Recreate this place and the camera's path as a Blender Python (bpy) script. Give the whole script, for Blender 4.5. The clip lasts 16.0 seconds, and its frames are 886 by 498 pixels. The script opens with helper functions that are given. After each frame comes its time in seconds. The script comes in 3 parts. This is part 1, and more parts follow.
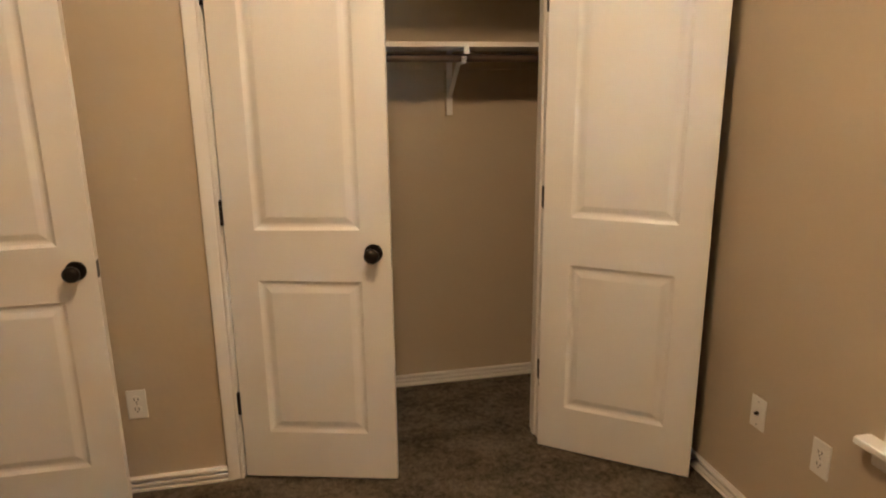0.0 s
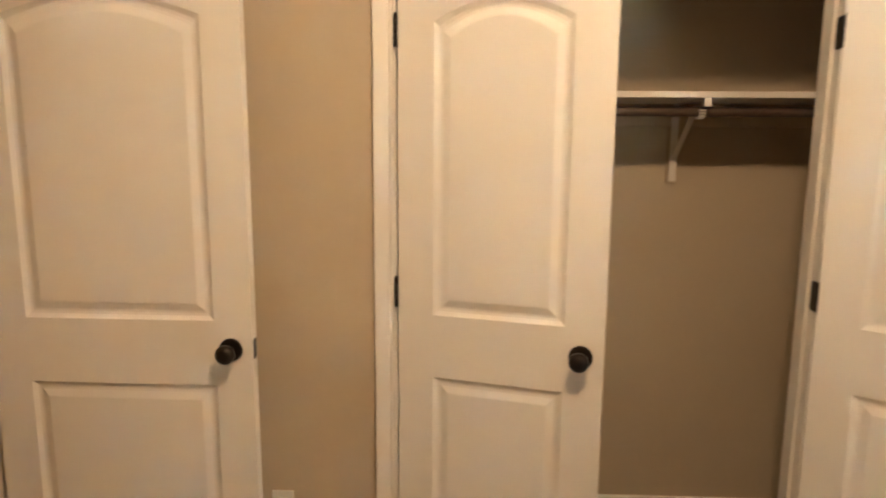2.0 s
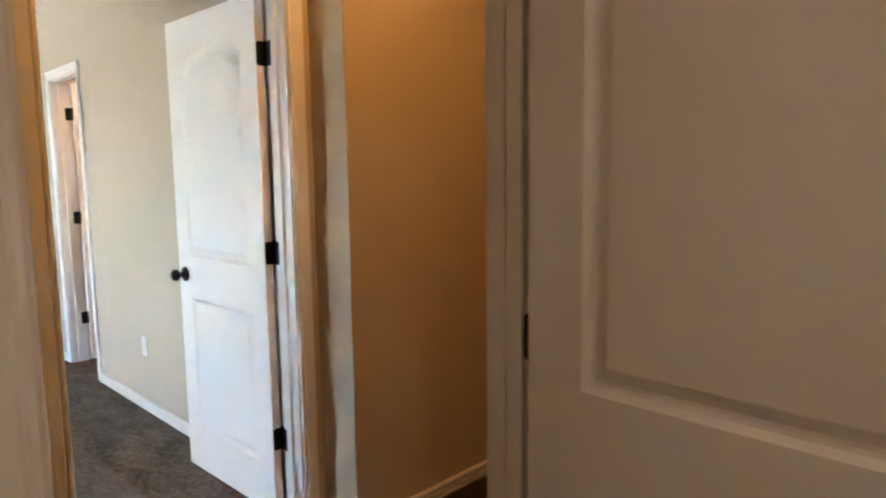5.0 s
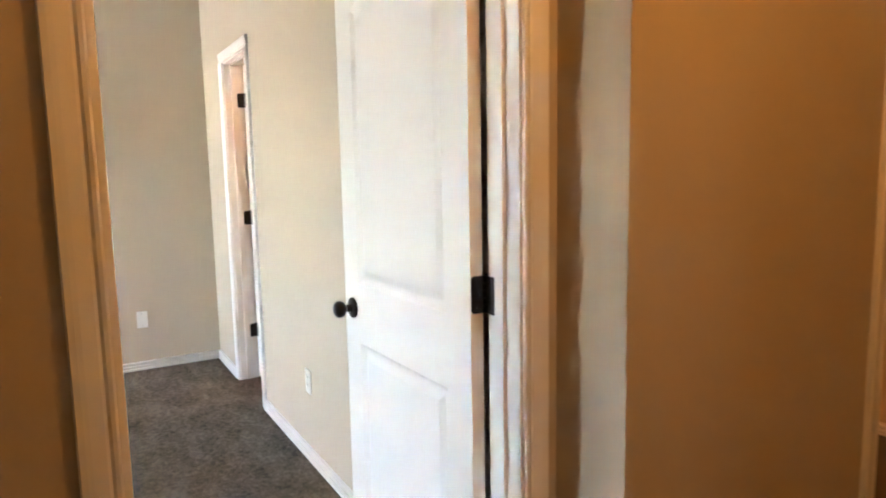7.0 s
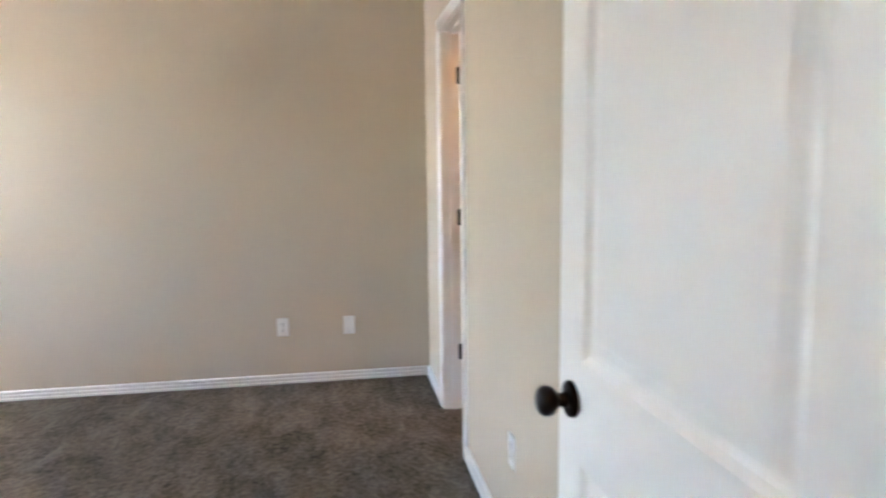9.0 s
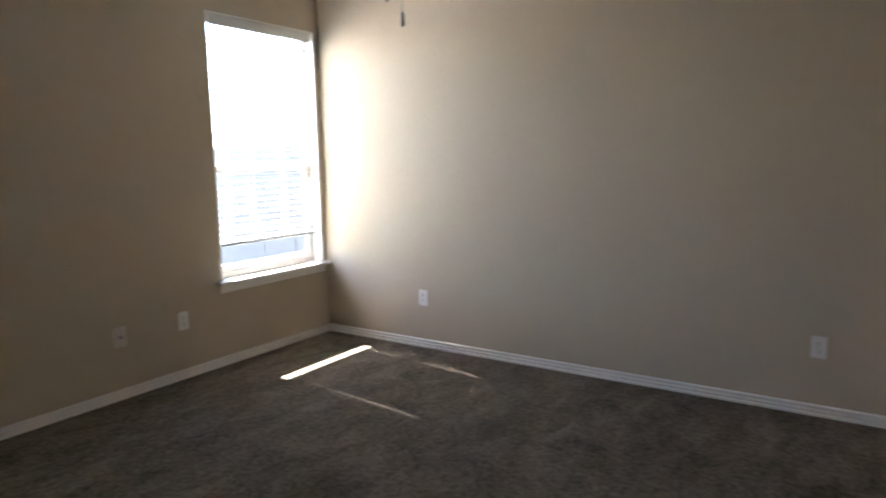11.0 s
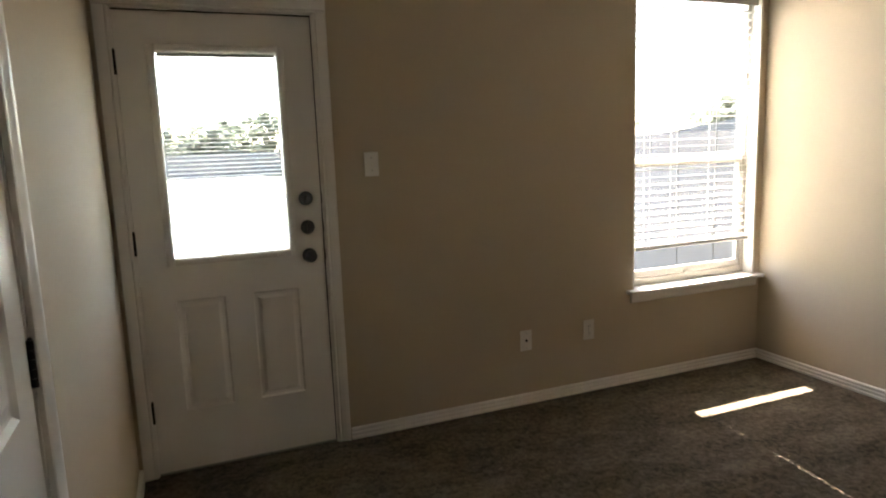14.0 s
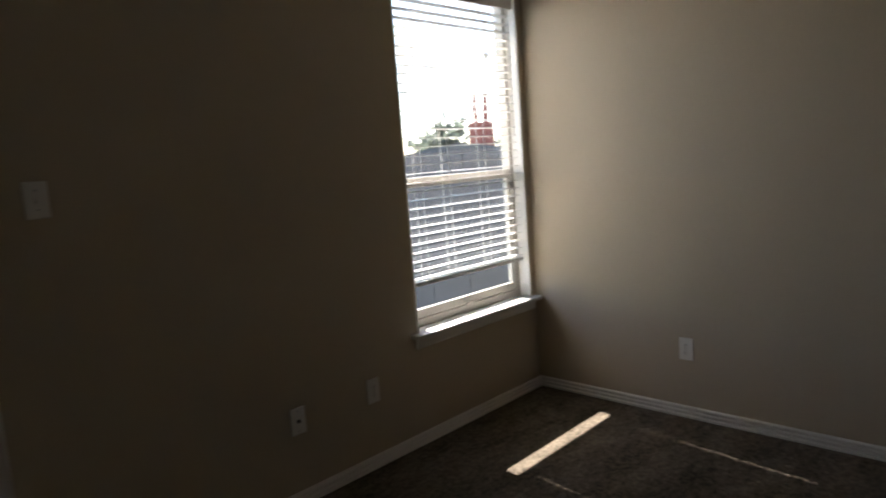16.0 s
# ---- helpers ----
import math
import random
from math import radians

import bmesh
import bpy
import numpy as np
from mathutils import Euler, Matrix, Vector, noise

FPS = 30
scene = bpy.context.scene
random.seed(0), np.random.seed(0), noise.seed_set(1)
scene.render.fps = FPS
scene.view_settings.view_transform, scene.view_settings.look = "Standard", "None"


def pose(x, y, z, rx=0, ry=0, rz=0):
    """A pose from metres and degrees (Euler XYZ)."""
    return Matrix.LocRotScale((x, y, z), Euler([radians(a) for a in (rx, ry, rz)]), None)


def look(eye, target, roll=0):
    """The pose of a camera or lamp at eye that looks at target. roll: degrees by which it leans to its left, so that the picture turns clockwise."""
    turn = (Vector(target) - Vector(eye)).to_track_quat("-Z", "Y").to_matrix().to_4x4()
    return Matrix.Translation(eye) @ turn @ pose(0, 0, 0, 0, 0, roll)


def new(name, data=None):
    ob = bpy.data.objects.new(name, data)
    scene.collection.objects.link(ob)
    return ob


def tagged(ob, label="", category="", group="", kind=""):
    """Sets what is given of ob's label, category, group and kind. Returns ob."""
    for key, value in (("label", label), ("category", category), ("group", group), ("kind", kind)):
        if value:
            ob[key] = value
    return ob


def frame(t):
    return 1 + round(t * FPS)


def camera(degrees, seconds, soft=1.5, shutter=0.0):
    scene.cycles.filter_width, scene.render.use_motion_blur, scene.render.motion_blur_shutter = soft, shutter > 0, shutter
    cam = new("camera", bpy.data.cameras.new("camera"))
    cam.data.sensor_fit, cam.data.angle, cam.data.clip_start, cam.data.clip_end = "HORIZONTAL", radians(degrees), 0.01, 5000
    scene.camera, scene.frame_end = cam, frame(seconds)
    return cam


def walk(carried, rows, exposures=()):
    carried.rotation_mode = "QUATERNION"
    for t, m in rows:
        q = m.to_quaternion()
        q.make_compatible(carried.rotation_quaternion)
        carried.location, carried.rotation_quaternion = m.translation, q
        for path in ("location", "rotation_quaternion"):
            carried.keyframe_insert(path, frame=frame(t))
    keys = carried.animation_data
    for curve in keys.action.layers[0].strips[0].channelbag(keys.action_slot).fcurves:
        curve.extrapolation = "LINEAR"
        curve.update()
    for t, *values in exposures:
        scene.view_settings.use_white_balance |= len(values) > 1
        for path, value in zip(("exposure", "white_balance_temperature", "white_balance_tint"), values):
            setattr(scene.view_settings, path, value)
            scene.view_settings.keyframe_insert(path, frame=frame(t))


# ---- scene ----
# ---- camera and its walk ----
cam = camera(68.6, 16.0, soft=1.9, shutter=0.4)
PATH = [
    (0, (-0.006, 0.485, 1.504), (0.402, 2.382, 1.017), -0.6),
    (0.5, (-0.04, 0.589, 1.528), (0.377, 2.505, 1.133), -0.3),
    (1, (-0.074, 0.725, 1.525), (0.324, 2.662, 1.228), -0.1),
    (1.5, (-0.071, 0.827, 1.527), (0.1, 2.795, 1.216), 0.2),
    (2, (-0.095, 1.007, 1.502), (-0.166, 2.981, 1.185), 0.4),
    (2.5, (-0.205, 1.152, 1.479), (-0.458, 3.106, 1.132), -0.1),
    (3, (-0.194, 1.35, 1.487), (-0.847, 3.206, 1.128), -1.9),
    (3.5, (-0.283, 1.387, 1.414), (-1.175, 3.157, 1.14), -1.0),
    (4, (-0.415, 1.608, 1.384), (-1.544, 3.239, 1.128), 0.3),
    (4.2, (-0.468, 1.656, 1.371), (-1.653, 3.248, 1.123), -0.0),
    (6.3, (-1.416, 2.22, 1.376), (-3.061, 3.331, 1.136), -0.8),
    (6.5, (-1.503, 2.256, 1.371), (-3.171, 3.334, 1.136), -0.9),
    (7, (-1.747, 2.344, 1.363), (-3.46, 3.346, 1.117), -1.1),
    (7.5, (-1.974, 2.454, 1.358), (-3.729, 3.383, 1.12), -1.5),
    (8, (-2.202, 2.535, 1.373), (-3.975, 3.425, 1.12), -2.1),
    (8.5, (-2.366, 2.618, 1.367), (-4.226, 3.312, 1.126), -1.7),
    (9, (-2.586, 2.723, 1.344), (-4.545, 3.038, 1.091), -0.7),
    (9.5, (-2.764, 2.724, 1.333), (-4.747, 2.691, 1.076), -0.8),
    (10, (-2.792, 2.684, 1.329), (-4.736, 2.285, 1.08), -0.7),
    (10.2, (-2.814, 2.641, 1.332), (-4.724, 2.105, 1.072), -0.5),
    (12.5, (-3.243, 2.413, 1.365), (-4.164, 0.66, 1.083), -1.7),
    (13, (-3.28, 2.308, 1.377), (-4.068, 0.499, 1.05), -0.9),
    (13.5, (-3.266, 2.179, 1.411), (-4.013, 0.36, 1.049), -1.2),
    (14, (-3.244, 2.045, 1.429), (-3.982, 0.212, 1.12), -2.1),
    (14.5, (-3.258, 1.885, 1.417), (-4.088, 0.083, 1.164), -2.3),
    (15, (-3.368, 1.647, 1.383), (-4.366, -0.069, 1.138), -2.9),
    (15.5, (-3.437, 1.492, 1.368), (-4.614, -0.109, 1.137), -3.0),
    (16, (-3.544, 1.294, 1.383), (-4.96, -0.094, 1.121), -4.3),
]
EXPOSURES = [
    (0.0, 7.47, 6050, 9),
    (2.0, 7.75, 6100, 9),
    (3.0, 7.2, 6050, 10),
    (3.5, 6.45, 5750, 11),
    (4.2, 6.25, 5650, 12),
    (6.3, 6.65, 6200, 14),
    (8.5, 6.45, 6050, 17),
    (9.0, 6.1, 5950, 17),
    (9.5, 5.35, 5600, 15),
    (10.2, 4.93, 5500, 15),
    (12.3, 4.05, 7100, 16),
    (14.5, 4.15, 7400, 16),
    (15.0, 3.6, 7600, 15),
    (15.5, 3.05, 7600, 15),
    (16.0, 2.45, 6500, 15),
]
walk(cam, [(t, look(eye, target, roll)) for t, eye, target, roll in PATH], EXPOSURES)


# ---- world, sun, exposure ----
SUN_WAY = Vector((0.098, 0.82, -1.0)).normalized()
world = bpy.data.worlds.new("sky")
scene.world = world
world.use_nodes = True
wn = world.node_tree.nodes
sky = wn.new("ShaderNodeTexSky")
sky.sky_type = "NISHITA"
sky.sun_disc = False
sky.sun_elevation = radians(50.4)
sky.sun_rotation = radians(186.8)
wn["Background"].inputs["Strength"].default_value = 0.15
world.node_tree.links.new(sky.outputs[0], wn["Background"].inputs["Color"])
sun = new("sun", bpy.data.lights.new("sun", "SUN"))
sun.data.energy = 5.0
sun.data.angle = radians(0.3)
sun.data.color = (1.0, 0.94, 0.85)
sun.rotation_mode = "QUATERNION"
sun.rotation_quaternion = SUN_WAY.to_track_quat("-Z", "Y")


# ---- materials ----
def material(name, colour, rough=0.5, metal=0.0, spread=0.06, scale=6.0, grain=120.0, bump=0.1, depth=0.001, tint=None):
    """A plain surface with broad and fine variation of its colour and a fine relief."""
    m = bpy.data.materials.new(name)
    m.use_nodes = True
    n, link = m.node_tree.nodes, m.node_tree.links.new
    b = n["Principled BSDF"]
    b.inputs["Roughness"].default_value = rough
    b.inputs["Metallic"].default_value = metal
    pos = n.new("ShaderNodeTexCoord")
    broad = n.new("ShaderNodeTexNoise")
    broad.inputs["Scale"].default_value = scale
    broad.inputs["Detail"].default_value = 5
    fine = n.new("ShaderNodeTexNoise")
    fine.inputs["Scale"].default_value = grain
    fine.inputs["Detail"].default_value = 4
    for t in (broad, fine):
        link(pos.outputs["Object"], t.inputs["Vector"])
    mix = n.new("ShaderNodeMix")
    mix.data_type = "RGBA"
    low = tint or [c * (1 - 2 * spread) for c in colour]
    mix.inputs[6].default_value = (*low, 1)
    mix.inputs[7].default_value = (*[min(1, c * (1 + spread)) for c in colour], 1)
    add = n.new("ShaderNodeMath")
    add.operation = "MULTIPLY_ADD"
    add.inputs[1].default_value = 0.4
    link(fine.outputs[0], add.inputs[0])
    half = n.new("ShaderNodeMath")
    half.operation = "MULTIPLY"
    half.inputs[1].default_value = 0.6
    link(broad.outputs[0], half.inputs[0])
    link(half.outputs[0], add.inputs[2])
    link(add.outputs[0], mix.inputs[0])
    link(mix.outputs[2], b.inputs["Base Color"])
    bm = n.new("ShaderNodeBump")
    bm.inputs["Strength"].default_value = bump
    bm.inputs["Distance"].default_value = depth
    link(fine.outputs[0], bm.inputs["Height"])
    link(bm.outputs[0], b.inputs["Normal"])
    return m


PAINT = material("tan_wall_paint", (0.51, 0.426, 0.313), 0.75, spread=0.03, scale=2.0, grain=55, bump=0.22, depth=0.0025)
CEIL = material("white_ceiling_paint", (0.72, 0.70, 0.66), 0.9, spread=0.03, scale=2, grain=60, bump=0.4, depth=0.003)
WHITE = material("white_semigloss_paint", (0.80, 0.775, 0.735), 0.34, spread=0.02, scale=3, grain=90, bump=0.05, depth=0.0006)
DOORW = material("white_moulded_door_paint", (0.81, 0.785, 0.745), 0.40, spread=0.02, scale=4, grain=150, bump=0.14, depth=0.0008)
BRONZE = material("oil_rubbed_bronze", (0.022, 0.018, 0.016), 0.34, 0.7, spread=0.2, scale=30, grain=300, bump=0.05)
STEEL = material("brushed_steel", (0.30, 0.29, 0.28), 0.35, 0.9, spread=0.1, scale=20, grain=300, bump=0.05)
PEWTER = material("dark_pewter", (0.085, 0.085, 0.09), 0.4, 0.6, spread=0.1, scale=20, grain=300, bump=0.05)
PLASTIC = material("white_plastic", (0.78, 0.76, 0.72), 0.3, spread=0.02, scale=20, grain=200, bump=0.02)
DARKP = material("dark_slot", (0.03, 0.03, 0.03), 0.6)
# window vinyl darker than its lit beige: backlit shade put into the colour
VINYL = material("shaded_window_vinyl", (0.43, 0.41, 0.365), 0.35, spread=0.03, scale=8, grain=200, bump=0.03)
SLAT = material("white_blind_slat", (0.74, 0.73, 0.70), 0.4, spread=0.02, scale=10, grain=100, bump=0.04)
CORD = material("white_cord", (0.75, 0.73, 0.68), 0.8)
ROD = material("brown_stained_rod", (0.09, 0.06, 0.045), 0.5, spread=0.2, scale=10, grain=60)
RUBBER = material("dark_rubber", (0.03, 0.03, 0.03), 0.8)
DARKWOOD = material("dark_stained_floorboard", (0.034, 0.019, 0.013), 0.22, spread=0.35, scale=9, grain=70, bump=0.12)
TRIMWOOD = material("dark_wood_threshold", (0.03, 0.02, 0.014), 0.3, spread=0.2, scale=9, grain=70)
CONCRETE = material("pale_concrete", (0.46, 0.44, 0.41), 0.9, spread=0.1, scale=0.8, grain=40, bump=0.3)
GRASS = material("dry_yard_grass", (0.115, 0.115, 0.075), 0.95, spread=0.3, scale=0.6, grain=60, bump=0.8)
FENCE = material("grey_weathered_board", (0.10, 0.10, 0.105), 0.85, spread=0.15, scale=3, grain=40, bump=0.3)
LEAF = material("summer_leaf", (0.085, 0.10, 0.072), 0.6, spread=0.35, scale=2, grain=10, bump=0.0)
BARK = material("grey_bark", (0.12, 0.09, 0.07), 0.9, spread=0.2, scale=6, grain=30, bump=0.5)
BRICK = material("red_brick", (0.30, 0.095, 0.07), 0.85, spread=0.2, scale=3, grain=20, bump=0.3)
ROOF = material("grey_roof_shingle", (0.11, 0.11, 0.115), 0.9, spread=0.2, scale=3, grain=30, bump=0.3)


def let_light_through(m, colour, share):
    """Thin leaves: part of the light passes through."""
    n, link = m.node_tree.nodes, m.node_tree.links.new
    thin, mix = n.new("ShaderNodeBsdfTranslucent"), n.new("ShaderNodeMixShader")
    thin.inputs["Color"].default_value = (*colour, 1)
    mix.inputs[0].default_value = share
    link(n["Principled BSDF"].outputs[0], mix.inputs[1])
    link(thin.outputs[0], mix.inputs[2])
    link(mix.outputs[0], n["Material Output"].inputs["Surface"])


let_light_through(LEAF, (0.12, 0.14, 0.11), 0.55)


def carpet_material():
    """Cut-pile carpet: tufts, trodden patches and brushed streaks."""
    m = bpy.data.materials.new("brown_cut_pile_carpet")
    m.use_nodes = True
    n, link = m.node_tree.nodes, m.node_tree.links.new
    b = n["Principled BSDF"]
    b.inputs["Roughness"].default_value = 0.97
    b.inputs["Specular IOR Level"].default_value = 0.1
    pos = n.new("ShaderNodeTexCoord")
    size = n.new("ShaderNodeMapping")
    size.inputs["Scale"].default_value = (1.0, 1.9, 1.0)
    size.inputs["Rotation"].default_value = (0, 0, 0.5)
    link(pos.outputs["Object"], size.inputs["Vector"])
    heights = []
    for scale, detail, source in ((3.4, 6, size), (38, 5, pos), (210, 3, pos)):
        t = n.new("ShaderNodeTexNoise")
        t.inputs["Scale"].default_value = scale
        t.inputs["Detail"].default_value = detail
        t.inputs["Roughness"].default_value = 0.62
        t.inputs["Distortion"].default_value = 0.6
        link(source.outputs["Vector" if source is size else "Object"], t.inputs["Vector"])
        heights.append(t)
    ramp = n.new("ShaderNodeValToRGB")
    ramp.color_ramp.elements[0].position, ramp.color_ramp.elements[0].color = 0.41, (0.043, 0.035, 0.026, 1)
    ramp.color_ramp.elements[1].position, ramp.color_ramp.elements[1].color = 0.60, (0.180, 0.149, 0.112, 1)
    total = None
    for t, weight in zip(heights, (0.34, 0.38, 0.28)):
        add = n.new("ShaderNodeMath")
        add.operation = "MULTIPLY_ADD"
        add.inputs[1].default_value = weight
        add.inputs[2].default_value = 0.0
        link(t.outputs[0], add.inputs[0])
        if total:
            link(total.outputs[0], add.inputs[2])
        total = add
    link(total.outputs[0], ramp.inputs[0])
    link(ramp.outputs[0], b.inputs["Base Color"])
    bump = n.new("ShaderNodeBump")
    bump.inputs["Strength"].default_value = 0.9
    bump.inputs["Distance"].default_value = 0.012
    link(total.outputs[0], bump.inputs["Height"])
    link(bump.outputs[0], b.inputs["Normal"])
    return m


CARPET = carpet_material()


def glass_material():
    m = bpy.data.materials.new("clear_window_glass")
    m.use_nodes = True
    n, link = m.node_tree.nodes, m.node_tree.links.new
    out = n["Material Output"]
    clear, gloss, mix = n.new("ShaderNodeBsdfTransparent"), n.new("ShaderNodeBsdfGlossy"), n.new("ShaderNodeMixShader")
    gloss.inputs["Roughness"].default_value = 0.02
    clear.inputs["Color"].default_value = (0.93, 0.95, 0.94, 1)
    mix.inputs[0].default_value = 0.05
    link(clear.outputs[0], mix.inputs[1])
    link(gloss.outputs[0], mix.inputs[2])
    link(mix.outputs[0], out.inputs["Surface"])
    return m


GLASS = glass_material()


def glow_material(name, colour, strength):
    m = bpy.data.materials.new(name)
    m.use_nodes = True
    b = m.node_tree.nodes["Principled BSDF"]
    b.inputs["Base Color"].default_value = (0.9, 0.85, 0.75, 1)
    b.inputs["Emission Color"].default_value = (*colour, 1)
    b.inputs["Emission Strength"].default_value = strength
    return m


GLOW_ROOM = glow_material("lit_warm_lamp_glass", (1.0, 0.655, 0.36), 0.80)
# glow of an added light that tints the linen closet jamb peach
GLOW_JAMB = glow_material("added_peach_glow", (1.0, 0.58, 0.28), 0.85)
GLOW_HALL = glow_material("lit_amber_lamp_glass", (1.0, 0.46, 0.11), 0.68)
GLOW_BATH = glow_material("lit_orange_lamp_glass", (1.0, 0.42, 0.11), 1.3)


# ---- mesh helpers ----
def mesh_object(name, bm, mat, smooth=False):
    bmesh.ops.recalc_face_normals(bm, faces=bm.faces)
    me = bpy.data.meshes.new(name)
    bm.to_mesh(me)
    bm.free()
    me.materials.append(mat)
    if smooth:
        for p in me.polygons:
            p.use_smooth = True
        me.set_sharp_from_angle(angle=radians(40))
    return new(name, me)


def part(name, bm, mat, parent, label="", smooth=False):
    ob = mesh_object(name, bm, mat, smooth)
    ob.parent = parent
    return tagged(ob, label)


def thing(name, label, category, m=None, group="", kind=""):
    ob = new(name)
    ob.empty_display_size = 0.05
    if m is not None:
        ob.matrix_basis = m
    return tagged(ob, label, category, group, kind)


def add_box(bm, x0, y0, z0, x1, y1, z1, bevel=0.0):
    m = Matrix.Translation(((x0 + x1) / 2, (y0 + y1) / 2, (z0 + z1) / 2)) @ Matrix.Diagonal((abs(x1 - x0), abs(y1 - y0), abs(z1 - z0), 1))
    made = bmesh.ops.create_cube(bm, size=1, matrix=m)["verts"]
    if bevel:
        edges = list({e for v in made for e in v.link_edges})
        bmesh.ops.bevel(bm, geom=edges, offset=bevel, segments=2, profile=0.6, affect="EDGES")
    return bm


def box(x0, y0, z0, x1, y1, z1, bevel=0.0):
    return add_box(bmesh.new(), x0, y0, z0, x1, y1, z1, bevel)


def add_lathe(bm, profile, m, steps=20):
    """Turn (radius, height) points round z, placed by m."""
    rings = []
    for r, h in profile:
        rings.append([bm.verts.new(m @ Vector((r * math.cos(2 * math.pi * i / steps), r * math.sin(2 * math.pi * i / steps), h))) for i in range(steps)])
    for a, b in zip(rings, rings[1:]):
        for i in range(steps):
            bm.faces.new((a[i], a[(i + 1) % steps], b[(i + 1) % steps], b[i]))
    bm.faces.new(list(reversed(rings[0])))
    bm.faces.new(rings[-1])
    return bm


def lathe(profile, m=Matrix(), steps=20):
    return add_lathe(bmesh.new(), profile, m, steps)


def add_prism(bm, profile, start, end, side, up):
    """Sweep the closed (side, up) profile in a straight line."""
    start, end, side, up = Vector(start), Vector(end), Vector(side), Vector(up)
    a = [bm.verts.new(start + side * s + up * u) for s, u in profile]
    b = [bm.verts.new(end + side * s + up * u) for s, u in profile]
    k = len(profile)
    for i in range(k):
        bm.faces.new((a[i], a[(i + 1) % k], b[(i + 1) % k], b[i]))
    bm.faces.new(a)
    bm.faces.new(list(reversed(b)))
    return bm


# ---- setting ----
CEILING = 2.74


def wall(name, along, a0, a1, f0, f1, holes=(), z1=CEILING):
    """A wall along 'x' or 'y' from a0 to a1, between its two faces f0 and f1, with holes (a, b, bottom, top)."""
    bm = bmesh.new()

    def piece(p, q, lo, hi):
        if q - p > 1e-4 and hi - lo > 1e-4:
            if along == "x":
                add_box(bm, p, f0, lo, q, f1, hi)
            else:
                add_box(bm, f0, p, lo, f1, q, hi)
    at = a0
    for p, q, lo, hi in sorted(holes):
        piece(at, p, 0, z1)
        piece(p, q, 0, lo)
        piece(p, q, hi, z1)
        at = q
    piece(at, a1, 0, z1)
    return tagged(mesh_object(name, bm, PAINT), "tan painted drywall with light orange-peel texture", "wall", kind="structure")


DOOR_H = 2.05          # height of a door opening in the wall
# bedroom
wall("wall_closet_front", "x", -1.46, 1.48, 2.90, 3.01, [(-0.315, 0.945, 0, DOOR_H)])
wall("wall_closet_back", "x", -0.95, 1.48, 3.56, 3.67)
wall("wall_closet_side", "y", 3.01, 3.56, -0.95, -0.85)
wall("wall_bedroom_west", "y", -1.00, 5.95, -1.58, -1.46, [(2.005, 2.815, 0, DOOR_H)])
wall("wall_bedroom_east", "y", -1.12, 3.67, 1.48, 1.62, [(0.85, 1.77, 0.56, 2.28)])
wall("wall_bedroom_south", "x", -1.58, 1.48, -1.12, -1.00)
# hall
wall("wall_hall_return", "x", -2.85, -2.64, 3.28, 3.40)
wall("wall_hall_west", "y", 3.40, 5.95, -2.76, -2.64, [(4.24, 4.845, 0, DOOR_H)])
wall("wall_hall_north", "x", -4.30, -1.46, 5.95, 6.05)
wall("wall_hall_south", "x", -2.85, -1.58, -1.12, -1.00)
# bathroom behind the hall
wall("wall_bathroom_west", "y", 3.40, 5.95, -4.30, -4.20)
wall("wall_bathroom_north", "x", -4.20, -2.76, 5.80, 5.95)
# second bedroom
wall("wall_room_east", "y", -1.14, 3.28, -2.97, -2.85, [(0.695, 1.515, 0, DOOR_H), (2.385, 3.195, 0, DOOR_H)])
wall("wall_room_north", "x", -6.77, -2.85, 3.28, 3.39, [(-6.04, -5.44, 0, DOOR_H)])
wall("wall_room_west", "y", -1.14, 4.35, -6.77, -6.655)
wall("wall_room_south", "x", -6.655, -2.97, -1.14, -1.00, [(-6.61, -5.66, 0.56, 2.28), (-3.884, -3.035, 0, DOOR_H + 0.01)])
wall("wall_linen_north", "x", -6.655, -4.30, 4.25, 4.35)
wall("wall_linen_east", "y", 3.39, 4.25, -4.75, -4.65)


def slab(name, x0, y0, z0, x1, y1, z1, mat, label, category):
    return tagged(mesh_object(name, box(x0, y0, z0, x1, y1, z1), mat), label, category, kind="structure")


slab("floor_bedroom", -1.52, -1.12, -0.12, 1.62, 3.67, 0.0, CARPET, "brown cut-pile carpet with brushed patches", "carpet")
slab("floor_room", -6.77, -1.14, -0.12, -2.93, 3.395, 0.0, CARPET, "brown cut-pile carpet with brushed patches", "carpet")
slab("floor_hall_base", -2.93, -1.12, -0.12, -1.52, 6.05, -0.016, TRIMWOOD, "dark subfloor under the hall boards", "floor")
slab("floor_bathroom", -4.30, 3.396, -0.12, -2.931, 6.05, -0.004, TRIMWOOD, "dark floor of the bathroom", "floor")
slab("floor_linen", -6.77, 3.396, -0.12, -4.65, 4.35, 0.0, CARPET, "brown cut-pile carpet inside the closet", "carpet")
slab("ceiling", -6.77, -1.14, CEILING, 1.62, 6.05, CEILING + 0.12, CEIL, "white textured drywall ceiling", "ceiling")


BASE = [(0, 0), (0.019, 0), (0.019, 0.010), (0.017, 0.0115), (0.001, 0.011), (0.001, 0.0185), (0.013, 0.0195), (0.016, 0.0215), (0.016, 0.030), (0.014, 0.0325), (0.001, 0.032), (0.001, 0.044), (0.014, 0.0445), (0.018, 0.0465), (0.018, 0.0535), (0.013, 0.057), (0, 0.058)]


